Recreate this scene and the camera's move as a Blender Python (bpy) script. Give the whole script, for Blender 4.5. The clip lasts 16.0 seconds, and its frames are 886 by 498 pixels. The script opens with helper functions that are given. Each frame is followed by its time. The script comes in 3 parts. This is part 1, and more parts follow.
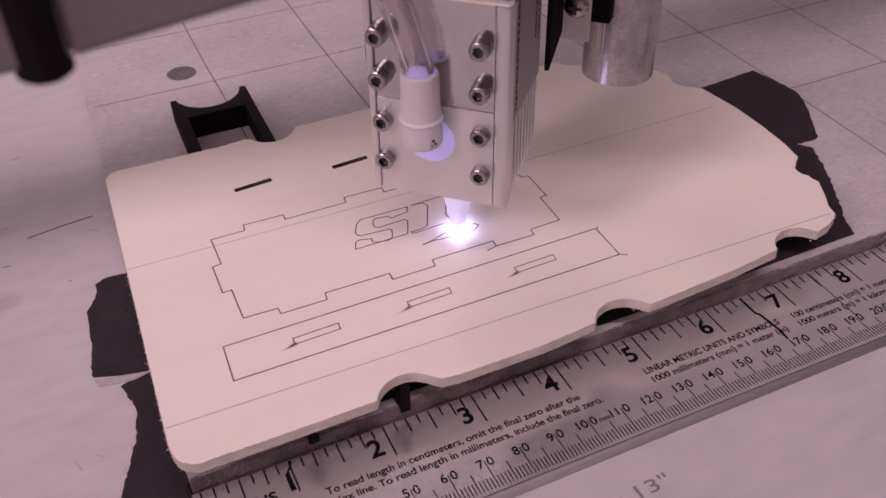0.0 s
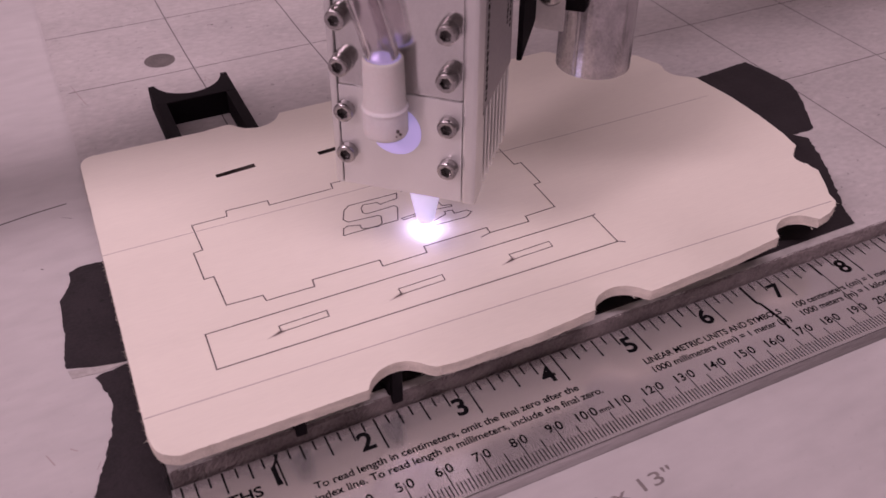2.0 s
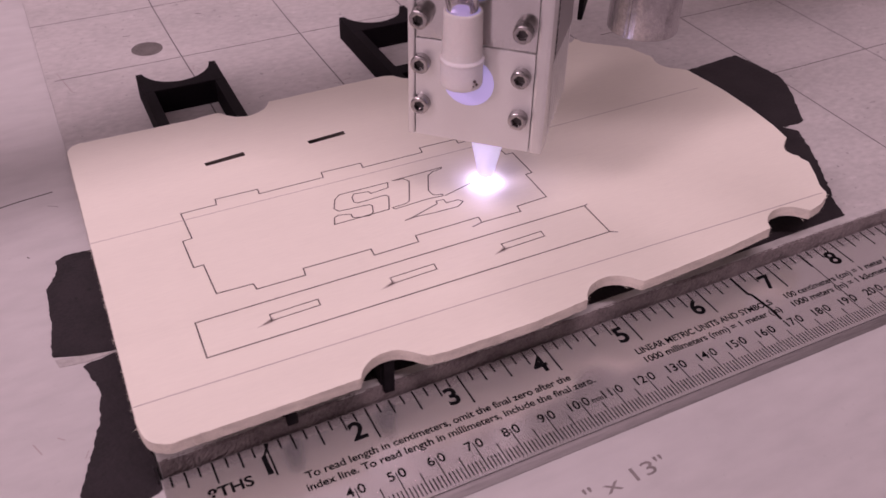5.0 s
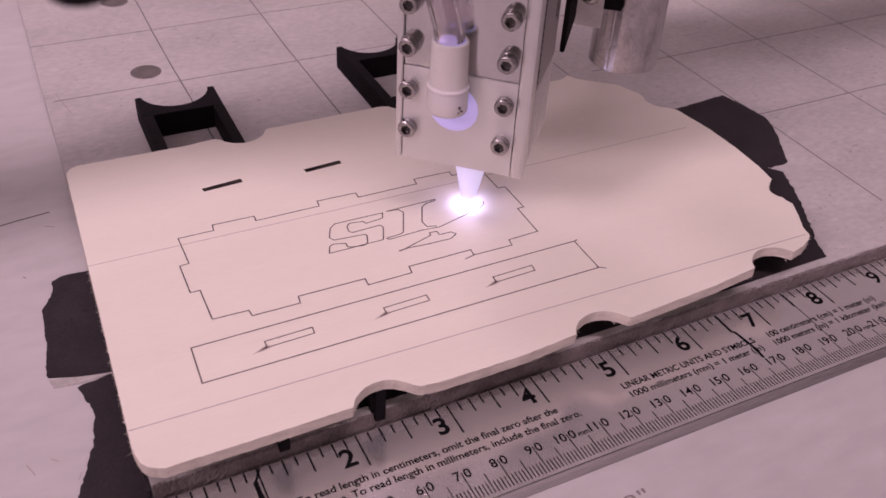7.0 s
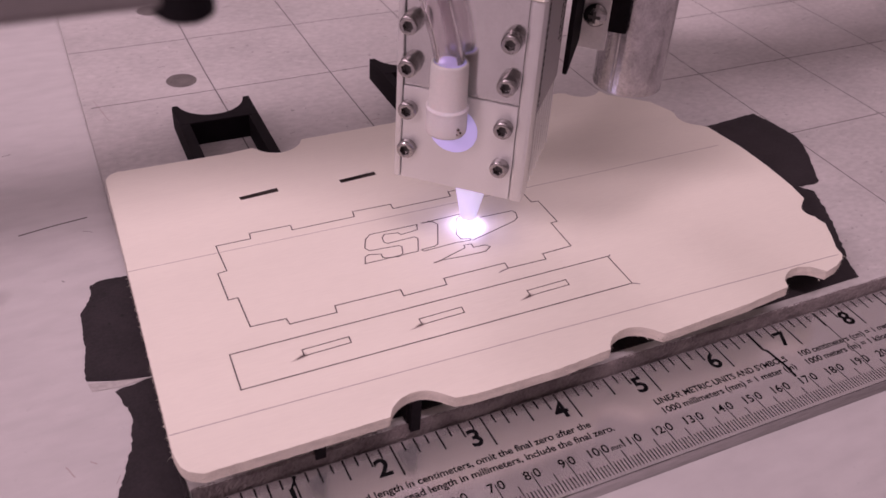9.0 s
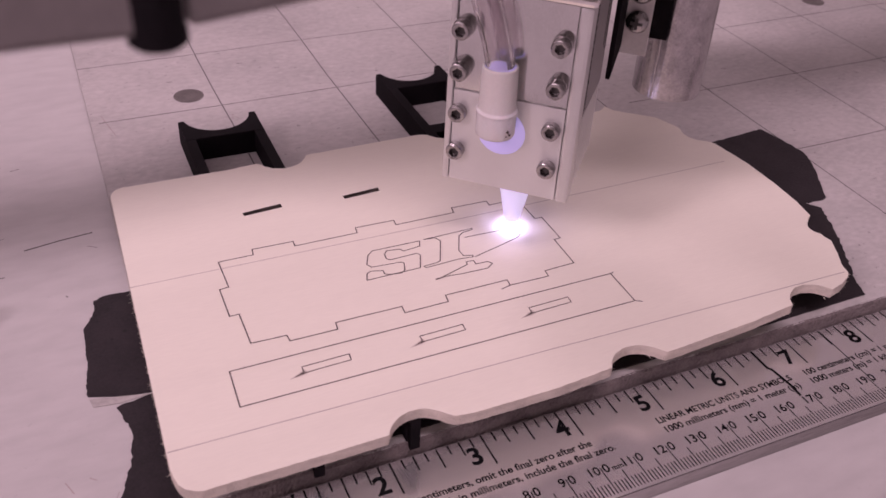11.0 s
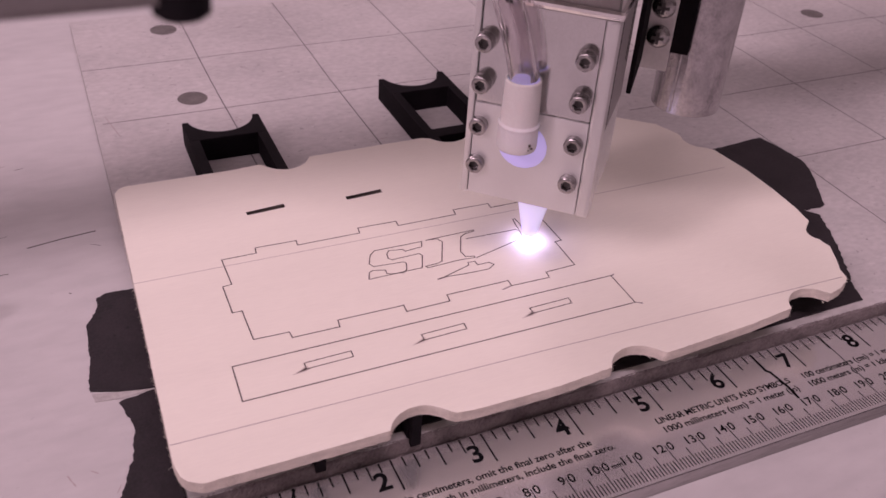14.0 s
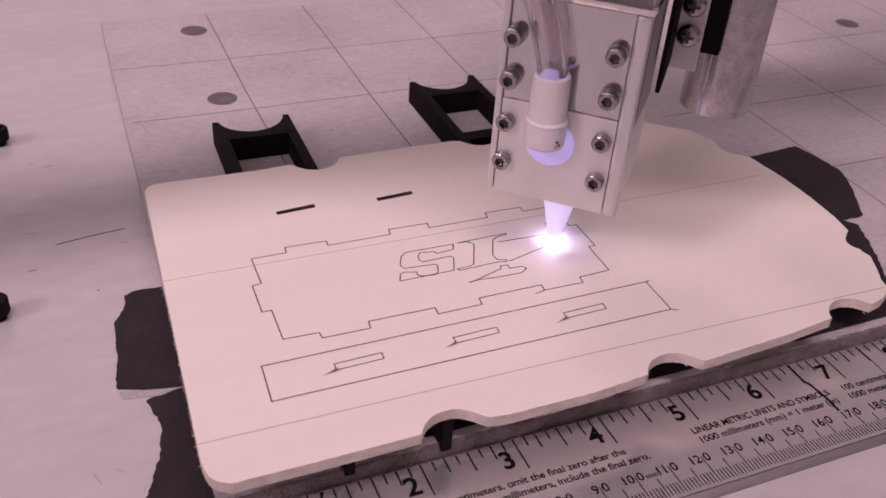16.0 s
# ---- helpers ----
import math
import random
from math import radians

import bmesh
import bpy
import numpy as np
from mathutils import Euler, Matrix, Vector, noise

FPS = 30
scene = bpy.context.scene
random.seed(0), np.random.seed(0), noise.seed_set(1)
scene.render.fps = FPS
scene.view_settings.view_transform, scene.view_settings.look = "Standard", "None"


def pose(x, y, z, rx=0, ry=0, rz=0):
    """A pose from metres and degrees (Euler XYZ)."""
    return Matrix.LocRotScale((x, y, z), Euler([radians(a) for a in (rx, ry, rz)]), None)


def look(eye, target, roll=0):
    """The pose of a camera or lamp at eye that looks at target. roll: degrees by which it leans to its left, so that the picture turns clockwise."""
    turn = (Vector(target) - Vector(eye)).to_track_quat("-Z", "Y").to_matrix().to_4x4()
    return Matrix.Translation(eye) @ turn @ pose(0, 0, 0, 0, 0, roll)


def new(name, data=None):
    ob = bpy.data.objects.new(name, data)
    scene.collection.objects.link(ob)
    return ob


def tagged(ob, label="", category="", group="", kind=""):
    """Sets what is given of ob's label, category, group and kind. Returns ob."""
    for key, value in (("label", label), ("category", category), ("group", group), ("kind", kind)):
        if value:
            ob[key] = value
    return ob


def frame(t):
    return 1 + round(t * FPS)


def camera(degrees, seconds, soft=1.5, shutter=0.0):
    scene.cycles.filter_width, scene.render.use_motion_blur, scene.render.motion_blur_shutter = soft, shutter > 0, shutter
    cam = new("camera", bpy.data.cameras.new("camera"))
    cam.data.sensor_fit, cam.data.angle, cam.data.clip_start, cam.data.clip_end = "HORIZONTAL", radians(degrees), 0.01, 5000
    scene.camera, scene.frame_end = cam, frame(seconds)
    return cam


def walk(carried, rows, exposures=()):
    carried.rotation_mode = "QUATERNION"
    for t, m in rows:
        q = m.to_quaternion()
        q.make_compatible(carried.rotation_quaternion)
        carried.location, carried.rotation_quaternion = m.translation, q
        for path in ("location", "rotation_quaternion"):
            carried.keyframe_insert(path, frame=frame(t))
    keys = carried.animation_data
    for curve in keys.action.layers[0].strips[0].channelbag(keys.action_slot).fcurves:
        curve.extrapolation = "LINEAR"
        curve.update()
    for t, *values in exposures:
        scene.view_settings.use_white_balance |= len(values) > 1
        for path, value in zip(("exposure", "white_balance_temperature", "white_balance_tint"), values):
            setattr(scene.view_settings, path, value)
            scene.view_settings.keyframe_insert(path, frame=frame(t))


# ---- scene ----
cam = camera(50.93, 16.0, soft=1.6)
cam.data.dof.use_dof, cam.data.dof.focus_distance, cam.data.dof.aperture_fstop = True, 0.285, 34.0
PATH = [
    (0, (0.00232, -0.15183, 0.18934), (0.06502, -0.01005, 0.06297), -1.33),
    (0.5, (-0.00252, -0.15108, 0.17775), (0.06100, -0.00947, 0.05161), -0.92),
    (1, (0.00044, -0.15172, 0.17916), (0.06515, -0.01026, 0.05346), -0.71),
    (1.5, (0.00075, -0.14687, 0.17818), (0.06875, -0.00588, 0.05369), 0.04),
    (2, (-0.00094, -0.14627, 0.17740), (0.06757, -0.00551, 0.05293), 0.14),
    (2.5, (-0.00193, -0.14602, 0.17658), (0.06688, -0.00536, 0.05215), 0.20),
    (3, (-0.00180, -0.14623, 0.17744), (0.06742, -0.00600, 0.05277), 0.27),
    (5.5, (-0.00379, -0.14522, 0.17477), (0.06877, -0.00682, 0.04995), 1.63),
    (6, (-0.00571, -0.14497, 0.17851), (0.06791, -0.00620, 0.05472), 2.44),
    (6.5, (-0.00604, -0.14483, 0.18007), (0.06898, -0.00525, 0.05805), 3.05),
    (7, (-0.00643, -0.14628, 0.18058), (0.06930, -0.00655, 0.05917), 3.46),
    (7.5, (-0.00660, -0.14638, 0.18107), (0.06945, -0.00638, 0.06018), 3.78),
    (8, (-0.01036, -0.14589, 0.18071), (0.06534, -0.00530, 0.06028), 3.92),
    (8.5, (-0.00956, -0.14627, 0.18015), (0.06613, -0.00536, 0.06009), 4.14),
    (9, (-0.01266, -0.14491, 0.18179), (0.06104, -0.00259, 0.06215), 3.95),
    (11.5, (-0.00864, -0.14558, 0.18293), (0.06289, -0.00029, 0.06556), 3.40),
    (12, (-0.00923, -0.14608, 0.18041), (0.06312, -0.00077, 0.06356), 3.55),
    (12.5, (-0.01015, -0.14671, 0.18095), (0.06261, -0.00129, 0.06449), 3.81),
    (13, (-0.01016, -0.14716, 0.18103), (0.06287, -0.00156, 0.06498), 3.95),
    (13.5, (-0.01006, -0.14676, 0.18207), (0.06325, -0.00119, 0.06616), 4.07),
    (14, (-0.01181, -0.14822, 0.18086), (0.06081, -0.00190, 0.06545), 4.14),
    (14.5, (-0.01214, -0.14718, 0.18111), (0.05924, 0.00006, 0.06612), 4.12),
    (15, (-0.01334, -0.14727, 0.17769), (0.05716, 0.00076, 0.06315), 3.97),
    (15.5, (-0.01339, -0.14513, 0.17640), (0.05630, 0.00366, 0.06236), 4.04),
    (16, (-0.01432, -0.14499, 0.17621), (0.05502, 0.00420, 0.06249), 4.27),
]
EXPOSURES = [(0.0, -0.16), (1.5, -0.14), (3.0, 0.0), (16.0, 0.0)]
walk(cam, [(t, look(eye, target, roll)) for t, eye, target, roll in PATH], EXPOSURES)

# ---- light: unseen tube panels on a workshop ceiling, and an added fill lamp ----
world = bpy.data.worlds.new("room_air")
world.use_nodes = True
scene.world = world
world.node_tree.nodes["Background"].inputs[0].default_value = (1.0, 0.715, 0.82, 1)
world.node_tree.nodes["Background"].inputs[1].default_value = 0.21
TINT = (1.0, 0.715, 0.85)


def area_lamp(name, eye, target, sx, sy, watts):
    data = bpy.data.lights.new(name, "AREA")
    data.shape, data.size, data.size_y, data.energy, data.color = "RECTANGLE", sx, sy, watts, TINT
    ob = new(name, data)
    ob.matrix_world = look(eye, target)
    return ob


area_lamp("ceiling_lamp", (-0.05, -0.55, 1.45), (0.1, -0.1, 0), 1.0, 0.14, 12.5)
# Unseen point lamp, added to lift the ceiling that the ruler mirrors.
fill_light = bpy.data.lights.new("unseen_fill_lamp", "POINT")
fill_light.energy, fill_light.color, fill_light.shadow_soft_size = 28, TINT, 0.25
new("unseen_fill_lamp", fill_light).location = (-0.15, 2.0, 1.2)
area_lamp("ceiling_lamp", (-1.95, -0.5, 1.55), (0.1, 0.1, 0), 0.4, 0.9, 35)

# ---- materials ----
MM = 0.001


def mat(name, color, rough=0.6, metal=0.0, dark=0.7, coarse=40.0, fine=900.0, bump=0.15, stretch=(1, 1, 1), amount=0.5, emit=0.0, alpha_glass=0.0, spec=0.5, specks=0.0, milky=0.0):
    """A surface with tone variation at two scales and a fine relief. coarse, fine: noise scales per metre."""
    m = bpy.data.materials.new(name)
    m.use_nodes = True
    nt = m.node_tree
    b = nt.nodes["Principled BSDF"]
    coord = nt.nodes.new("ShaderNodeTexCoord")
    mapping = nt.nodes.new("ShaderNodeMapping")
    mapping.inputs["Scale"].default_value = stretch
    nt.links.new(coord.outputs["Object"], mapping.inputs[0])
    n1, n2 = nt.nodes.new("ShaderNodeTexNoise"), nt.nodes.new("ShaderNodeTexNoise")
    for n, s in ((n1, coarse), (n2, fine)):
        n.inputs["Scale"].default_value, n.inputs["Detail"].default_value = s, 4
        nt.links.new(mapping.outputs[0], n.inputs["Vector"])
    mixn = nt.nodes.new("ShaderNodeMath")
    mixn.operation = "MULTIPLY_ADD"
    mixn.inputs[1].default_value = 0.45
    nt.links.new(n2.outputs[0], mixn.inputs[0])
    half = nt.nodes.new("ShaderNodeMath")
    half.operation = "MULTIPLY"
    half.inputs[1].default_value = 0.55
    nt.links.new(n1.outputs[0], half.inputs[0])
    nt.links.new(half.outputs[0], mixn.inputs[2])
    ramp = nt.nodes.new("ShaderNodeValToRGB")
    ramp.color_ramp.elements[0].position, ramp.color_ramp.elements[1].position = 0.5 - 0.35 * amount, 0.5 + 0.2 * amount
    ramp.color_ramp.elements[0].color = (*[c * dark for c in color], 1)
    ramp.color_ramp.elements[1].color = (*color, 1)
    nt.links.new(mixn.outputs[0], ramp.inputs[0])
    tone = ramp.outputs[0]
    if specks:
        # pale scuffs along the grain and scattered dark specks
        for scale, lo, hi, shade, stretch2 in ((190.0, 0.60, 0.78, 1.18, (1, 1.6, 1)), (420.0, 0.66, 0.72, 0.3, (1, 1, 1))):
            mp = nt.nodes.new("ShaderNodeMapping")
            mp.inputs["Scale"].default_value = stretch2
            nt.links.new(coord.outputs["Object"], mp.inputs[0])
            nz = nt.nodes.new("ShaderNodeTexNoise")
            nz.inputs["Scale"].default_value, nz.inputs["Detail"].default_value, nz.inputs["Roughness"].default_value = scale, 3, 0.6
            nt.links.new(mp.outputs[0], nz.inputs["Vector"])
            rg = nt.nodes.new("ShaderNodeMapRange")
            rg.inputs["From Min"].default_value, rg.inputs["From Max"].default_value, rg.inputs["To Max"].default_value = lo, hi, specks
            nt.links.new(nz.outputs[0], rg.inputs["Value"])
            mx = nt.nodes.new("ShaderNodeMix")
            mx.data_type = "RGBA"
            nt.links.new(rg.outputs[0], mx.inputs["Factor"])
            nt.links.new(tone, mx.inputs["A"])
            mx.inputs["B"].default_value = (*[min(0.85, c * shade) for c in color], 1)
            tone = mx.outputs["Result"]
    nt.links.new(tone, b.inputs["Base Color"])
    b.inputs["Roughness"].default_value, b.inputs["Metallic"].default_value = rough, metal
    b.inputs["Specular IOR Level"].default_value = spec
    if bump:
        bp = nt.nodes.new("ShaderNodeBump")
        bp.inputs["Strength"].default_value, bp.inputs["Distance"].default_value = bump, 0.0004
        nt.links.new(mixn.outputs[0], bp.inputs["Height"])
        nt.links.new(bp.outputs[0], b.inputs["Normal"])
    if emit:
        b.inputs["Emission Color"].default_value = (*color, 1)
        b.inputs["Emission Strength"].default_value = emit
    if milky:
        b.inputs["Subsurface Weight"].default_value = milky
        b.inputs["Subsurface Radius"].default_value = (0.006, 0.005, 0.005)
    if alpha_glass:
        b.inputs["Transmission Weight"].default_value = alpha_glass
        b.inputs["IOR"].default_value = 1.42
    return m


M_PAPER = mat("pale_bench", (0.50, 0.485, 0.48), 0.7, dark=0.76, coarse=9, fine=120, stretch=(0.6, 1.6, 1), specks=0.10, bump=0.04, amount=0.8)
M_MDF = mat("worn_fibreboard", (0.50, 0.48, 0.47), 0.8, dark=0.64, coarse=22, fine=420, stretch=(0.8, 1.3, 1), bump=0.16, amount=0.8, specks=0.5)
# Brown of the sawn face, with the shade below the board put into it.
M_MDF_EDGE_SHADED = mat("shaded_fibreboard_edge", (0.20, 0.172, 0.17), 0.95, dark=0.5, coarse=160, fine=1600, bump=0.6, spec=0.2)
M_LINE = mat("pencil_line", (0.10, 0.09, 0.09), 0.7, dark=0.7, bump=0)
M_FAINT = mat("faint_pencil", (0.36, 0.31, 0.30), 0.7, dark=0.8, bump=0)
M_NOTE = mat("grey_pencil", (0.22, 0.195, 0.19), 0.7, dark=0.7, coarse=300, bump=0)
M_PLUG = mat("dowel_plug", (0.14, 0.125, 0.12), 0.85, dark=0.6, coarse=200, fine=1500, bump=0.3)
M_WOOD = mat("basswood_sheet", (0.74, 0.705, 0.615), 0.6, dark=0.90, coarse=14, fine=420, stretch=(0.5, 5, 1), bump=0.06, amount=0.8)
M_WOODEDGE = mat("basswood_edge", (0.66, 0.60, 0.53), 0.9, dark=0.68, coarse=160, fine=2200, stretch=(1, 1, 3), bump=0.5)
M_BURN = mat("burnt_line", (0.085, 0.067, 0.06), 0.8, dark=0.35, coarse=300, fine=1500, bump=0.1)
M_SMOKE = mat("faint_smoke_stain", (0.56, 0.51, 0.45), 0.7, dark=0.8, coarse=300, fine=2000, bump=0)
M_CHAR = mat("soot_mark", (0.10, 0.075, 0.065), 0.8, dark=0.5, bump=0)
M_BLACK = mat("black_plastic", (0.011, 0.009, 0.011), 0.75, dark=0.6, coarse=80, fine=1500, bump=0.25, spec=0.06)
M_TAPE = mat("black_paper", (0.024, 0.019, 0.022), 0.85, dark=0.55, coarse=90, fine=1300, bump=0.9, spec=0.3, specks=0.7)
M_TAPEBACK = mat("torn_paper_rim", (0.42, 0.40, 0.385), 0.9, dark=0.7, bump=0.3)
M_STEEL = mat("ruler_steel", (0.90, 0.88, 0.88), 0.21, metal=0.85, dark=0.90, coarse=30, fine=2500, stretch=(0.15, 8, 1), bump=0.02, amount=0.8)
# Darker, rougher copy of the ruler steel, for the front bevel only.
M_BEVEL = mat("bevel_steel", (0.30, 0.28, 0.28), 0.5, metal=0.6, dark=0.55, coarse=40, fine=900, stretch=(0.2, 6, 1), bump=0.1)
M_INK = mat("black_ink", (0.006, 0.006, 0.007), 0.9, dark=0.7, bump=0, spec=0.05)
M_ALU = mat("bead_blasted_aluminium", (0.68, 0.67, 0.67), 0.38, metal=0.85, dark=0.9, coarse=60, fine=3500, bump=0.08)
M_PLATE = mat("satin_aluminium_plate", (0.70, 0.69, 0.69), 0.42, metal=0.6, dark=0.9, coarse=50, fine=3500, bump=0.06)
M_BRUSHED = mat("brushed_aluminium", (0.62, 0.605, 0.605), 0.13, metal=1.0, dark=0.86, coarse=90, fine=1100, stretch=(2, 1, 1), bump=0.05)
M_SCREW = mat("stainless_screw", (0.40, 0.38, 0.38), 0.24, metal=1.0, dark=0.6, coarse=300, fine=3000, bump=0.1)
# Darker metal tone that puts the shade of recesses into colour.
M_RECESS_SHADE = mat("shaded_recess", (0.10, 0.092, 0.092), 0.5, metal=0.8, bump=0)
M_WHITE = mat("milky_plastic", (0.76, 0.73, 0.71), 0.5, milky=0.5, alpha_glass=0.2, dark=0.92, coarse=90, fine=1500, bump=0.06)
M_NOZZLE = mat("white_nozzle_plastic", (0.82, 0.80, 0.82), 0.4, dark=0.95, bump=0.03)
M_TUBE = mat("clear_tube", (0.94, 0.90, 0.92), 0.05, dark=0.9, bump=0, alpha_glass=0.98)
M_GALV = mat("galvanised_pipe", (0.50, 0.47, 0.48), 0.26, metal=0.95, dark=0.5, coarse=240, fine=1500, stretch=(1, 1, 0.8), bump=0.35, amount=0.6)
M_GLOW = mat("laser_glow", (0.66, 0.56, 1.0), 0.5, emit=155.0, bump=0, dark=1.0)
# Emission stands in for laser light scattered on plate, hose end and nozzle.
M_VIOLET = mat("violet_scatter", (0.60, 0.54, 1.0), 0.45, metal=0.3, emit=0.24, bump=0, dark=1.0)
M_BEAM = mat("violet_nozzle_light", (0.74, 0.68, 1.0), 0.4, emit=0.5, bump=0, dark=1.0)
M_STRUT = mat("dull_dark_metal", (0.19, 0.17, 0.17), 0.7, dark=0.8, bump=0.05)
M_POLISH = mat("polished_aluminium", (0.80, 0.77, 0.76), 0.07, metal=1.0, dark=0.85, coarse=60, fine=900, bump=0.02)
M_WALL = mat("plain_wall", (0.6, 0.58, 0.56), 0.9, dark=0.9, coarse=2, fine=60, bump=0.1)
M_CEIL = mat("plain_ceiling", (0.82, 0.81, 0.80), 0.9, dark=0.93, coarse=2, fine=60, bump=0.1)
M_BRACKET = mat("pale_bracket_metal", (0.72, 0.69, 0.68), 0.45, dark=0.85, bump=0.05)
M_STICKER = mat("silver_sticker", (0.29, 0.27, 0.275), 0.5, dark=0.8, bump=0)

# ---- mesh helpers; numbers in millimetres ----


def part(name, bm, material, parent=None, label="", smooth=False):
    for v in bm.verts:
        v.co *= MM
    bmesh.ops.recalc_face_normals(bm, faces=bm.faces)
    me = bpy.data.meshes.new(name)
    bm.to_mesh(me)
    bm.free()
    me.materials.append(material)
    if smooth:
        for p in me.polygons:
            p.use_smooth = True
    ob = new(name, me)
    if parent:
        ob.parent = parent
    if label:
        tagged(ob, label)
    return ob


def box(x0, x1, y0, y1, z0, z1, bevel=0.0, bm=None):
    bm2 = bmesh.new()
    bmesh.ops.create_cube(bm2, size=1)
    for v in bm2.verts:
        v.co = Vector(((x0 + x1) / 2 + v.co.x * (x1 - x0), (y0 + y1) / 2 + v.co.y * (y1 - y0), (z0 + z1) / 2 + v.co.z * (z1 - z0)))
    if bevel:
        bmesh.ops.bevel(bm2, geom=bm2.edges[:], offset=bevel, segments=2, affect="EDGES", profile=0.6)
    if bm is None:
        return bm2
    me = bpy.data.meshes.new("tmp")
    bm2.to_mesh(me)
    bm.from_mesh(me)
    bpy.data.meshes.remove(me)
    bm2.free()
    return bm


def prism(points, z0, z1, bevel=0.0):
    bm = bmesh.new()
    face = bm.faces.new([bm.verts.new((x, y, z0)) for x, y in points])
    top = bmesh.ops.extrude_face_region(bm, geom=[face])
    for g in top["geom"]:
        if isinstance(g, bmesh.types.BMVert):
            g.co.z = z1
    if bevel:
        edges = [e for e in bm.edges if abs(e.verts[0].co.z - e.verts[1].co.z) < 1e-6]
        bmesh.ops.bevel(bm, geom=edges, offset=bevel, segments=2, affect="EDGES")
    return bm


def ribbon(points, width, z, closed=False, bm=None, thick=0.03):
    """A thin drawn line that follows points, mitred, a little proud of its surface."""
    bm = bm or bmesh.new()
    pts = [Vector((x, y, 0)) for x, y in points]
    n = len(pts)
    left, right = [], []
    for i, p in enumerate(pts):
        a = pts[i - 1] if (i > 0 or closed) else None
        b = pts[(i + 1) % n] if (i < n - 1 or closed) else None
        d1 = (p - a).normalized() if a is not None else (b - p).normalized()
        d2 = (b - p).normalized() if b is not None else d1
        t = d1 + d2
        t = t.normalized() if t.length > 1e-6 else d1
        s = Vector((-t.y, t.x, 0))
        k = width / 2 / max(0.45, s.dot(Vector((-d1.y, d1.x, 0))))
        left.append(bm.verts.new((p + s * k) + Vector((0, 0, z + thick))))
        right.append(bm.verts.new((p - s * k) + Vector((0, 0, z + thick))))
    for i in range(n if closed else n - 1):
        j = (i + 1) % n
        bm.faces.new((left[i], right[i], right[j], left[j]))
    return bm


def lathe(profile, segments=32, cx=0.0, cy=0.0):
    """Turns (radius, z) pairs about an upright axis."""
    bm = bmesh.new()
    rings = []
    for r, z in profile:
        rings.append([bm.verts.new((cx + r * math.cos(2 * math.pi * k / segments), cy + r * math.sin(2 * math.pi * k / segments), z)) for k in range(segments)])
    for a, b in zip(rings, rings[1:]):
        for k in range(segments):
            bm.faces.new((a[k], a[(k + 1) % segments], b[(k + 1) % segments], b[k]))
    bm.faces.new(rings[0][::-1])
    bm.faces.new(rings[-1])
    return bm


def tube_along(points, radius, segments=14, bore=0.0):
    """A round hose along points; bore: the inner radius of a hollow one."""
    bm = bmesh.new()
    pts = [Vector(p) for p in points]
    walls = []
    for r in (radius, bore) if bore else (radius,):
        rings = []
        for i, p in enumerate(pts):
            d = (pts[min(i + 1, len(pts) - 1)] - pts[max(i - 1, 0)]).normalized()
            a = d.cross(Vector((0, 1, 0.2))).normalized()
            b = d.cross(a)
            rings.append([bm.verts.new(p + r * (a * math.cos(2 * math.pi * k / segments) + b * math.sin(2 * math.pi * k / segments))) for k in range(segments)])
        for a, b in zip(rings, rings[1:]):
            for k in range(segments):
                bm.faces.new((a[k], a[(k + 1) % segments], b[(k + 1) % segments], b[k]))
        walls.append(rings)
    if bore:
        for end in (0, -1):
            for k in range(segments):
                bm.faces.new((walls[0][end][k], walls[0][end][(k + 1) % segments], walls[1][end][(k + 1) % segments], walls[1][end][k]))
    else:
        bm.faces.new(walls[0][0][::-1])
        bm.faces.new(walls[0][-1])
    return bm


def writing(text, size, x, y, z, width=0.0, turn=0.0, fat=0.0, align="LEFT"):
    """Letters of Blender's own font as a mesh; size is the letter height in mm; width squeezes or stretches them to that length."""
    cu = bpy.data.curves.new("letters", "FONT")
    cu.body, cu.size, cu.align_x, cu.offset = text, size * 1.38, align, fat
    tmp = new("letters", cu)
    bpy.context.view_layer.update()
    me = bpy.data.meshes.new_from_object(tmp.evaluated_get(bpy.context.evaluated_depsgraph_get()))
    bpy.data.objects.remove(tmp)
    bm = bmesh.new()
    bm.from_mesh(me)
    bpy.data.meshes.remove(me)
    xs = [v.co.x for v in bm.verts]
    k = width / (max(xs) - min(xs)) if width else 1.0
    c, s = math.cos(radians(turn)), math.sin(radians(turn))
    for v in bm.verts:
        px, py = v.co.x * k, v.co.y
        v.co = Vector((x + px * c - py * s, y + px * s + py * c, z))
    return bm


def thing(name, label, category, group="", kind=""):
    return tagged(new(name), label, category, group, kind)


def arc(cx, cy, r, a0, a1, n):
    return [(cx + r * math.cos(radians(a0 + (a1 - a0) * k / n)), cy + r * math.sin(radians(a0 + (a1 - a0) * k / n))) for k in range(n + 1)]


def ragged(points, step, amount, seed):
    """Breaks a line into short torn steps."""
    rnd = random.Random(seed)
    out = []
    for (x0, y0), (x1, y1) in zip(points, points[1:]):
        n = max(1, int(math.hypot(x1 - x0, y1 - y0) / step))
        for k in range(n):
            f = k / n
            out.append((x0 + (x1 - x0) * f + rnd.uniform(-amount, amount), y0 + (y1 - y0) * f + rnd.uniform(-amount, amount)))
    return out


# levels above the bench, mm
RULER_TOP, PANEL_TOP, BOARD_LOW, BOARD_TOP = 1.7, 6.5, 15.5, 18.7

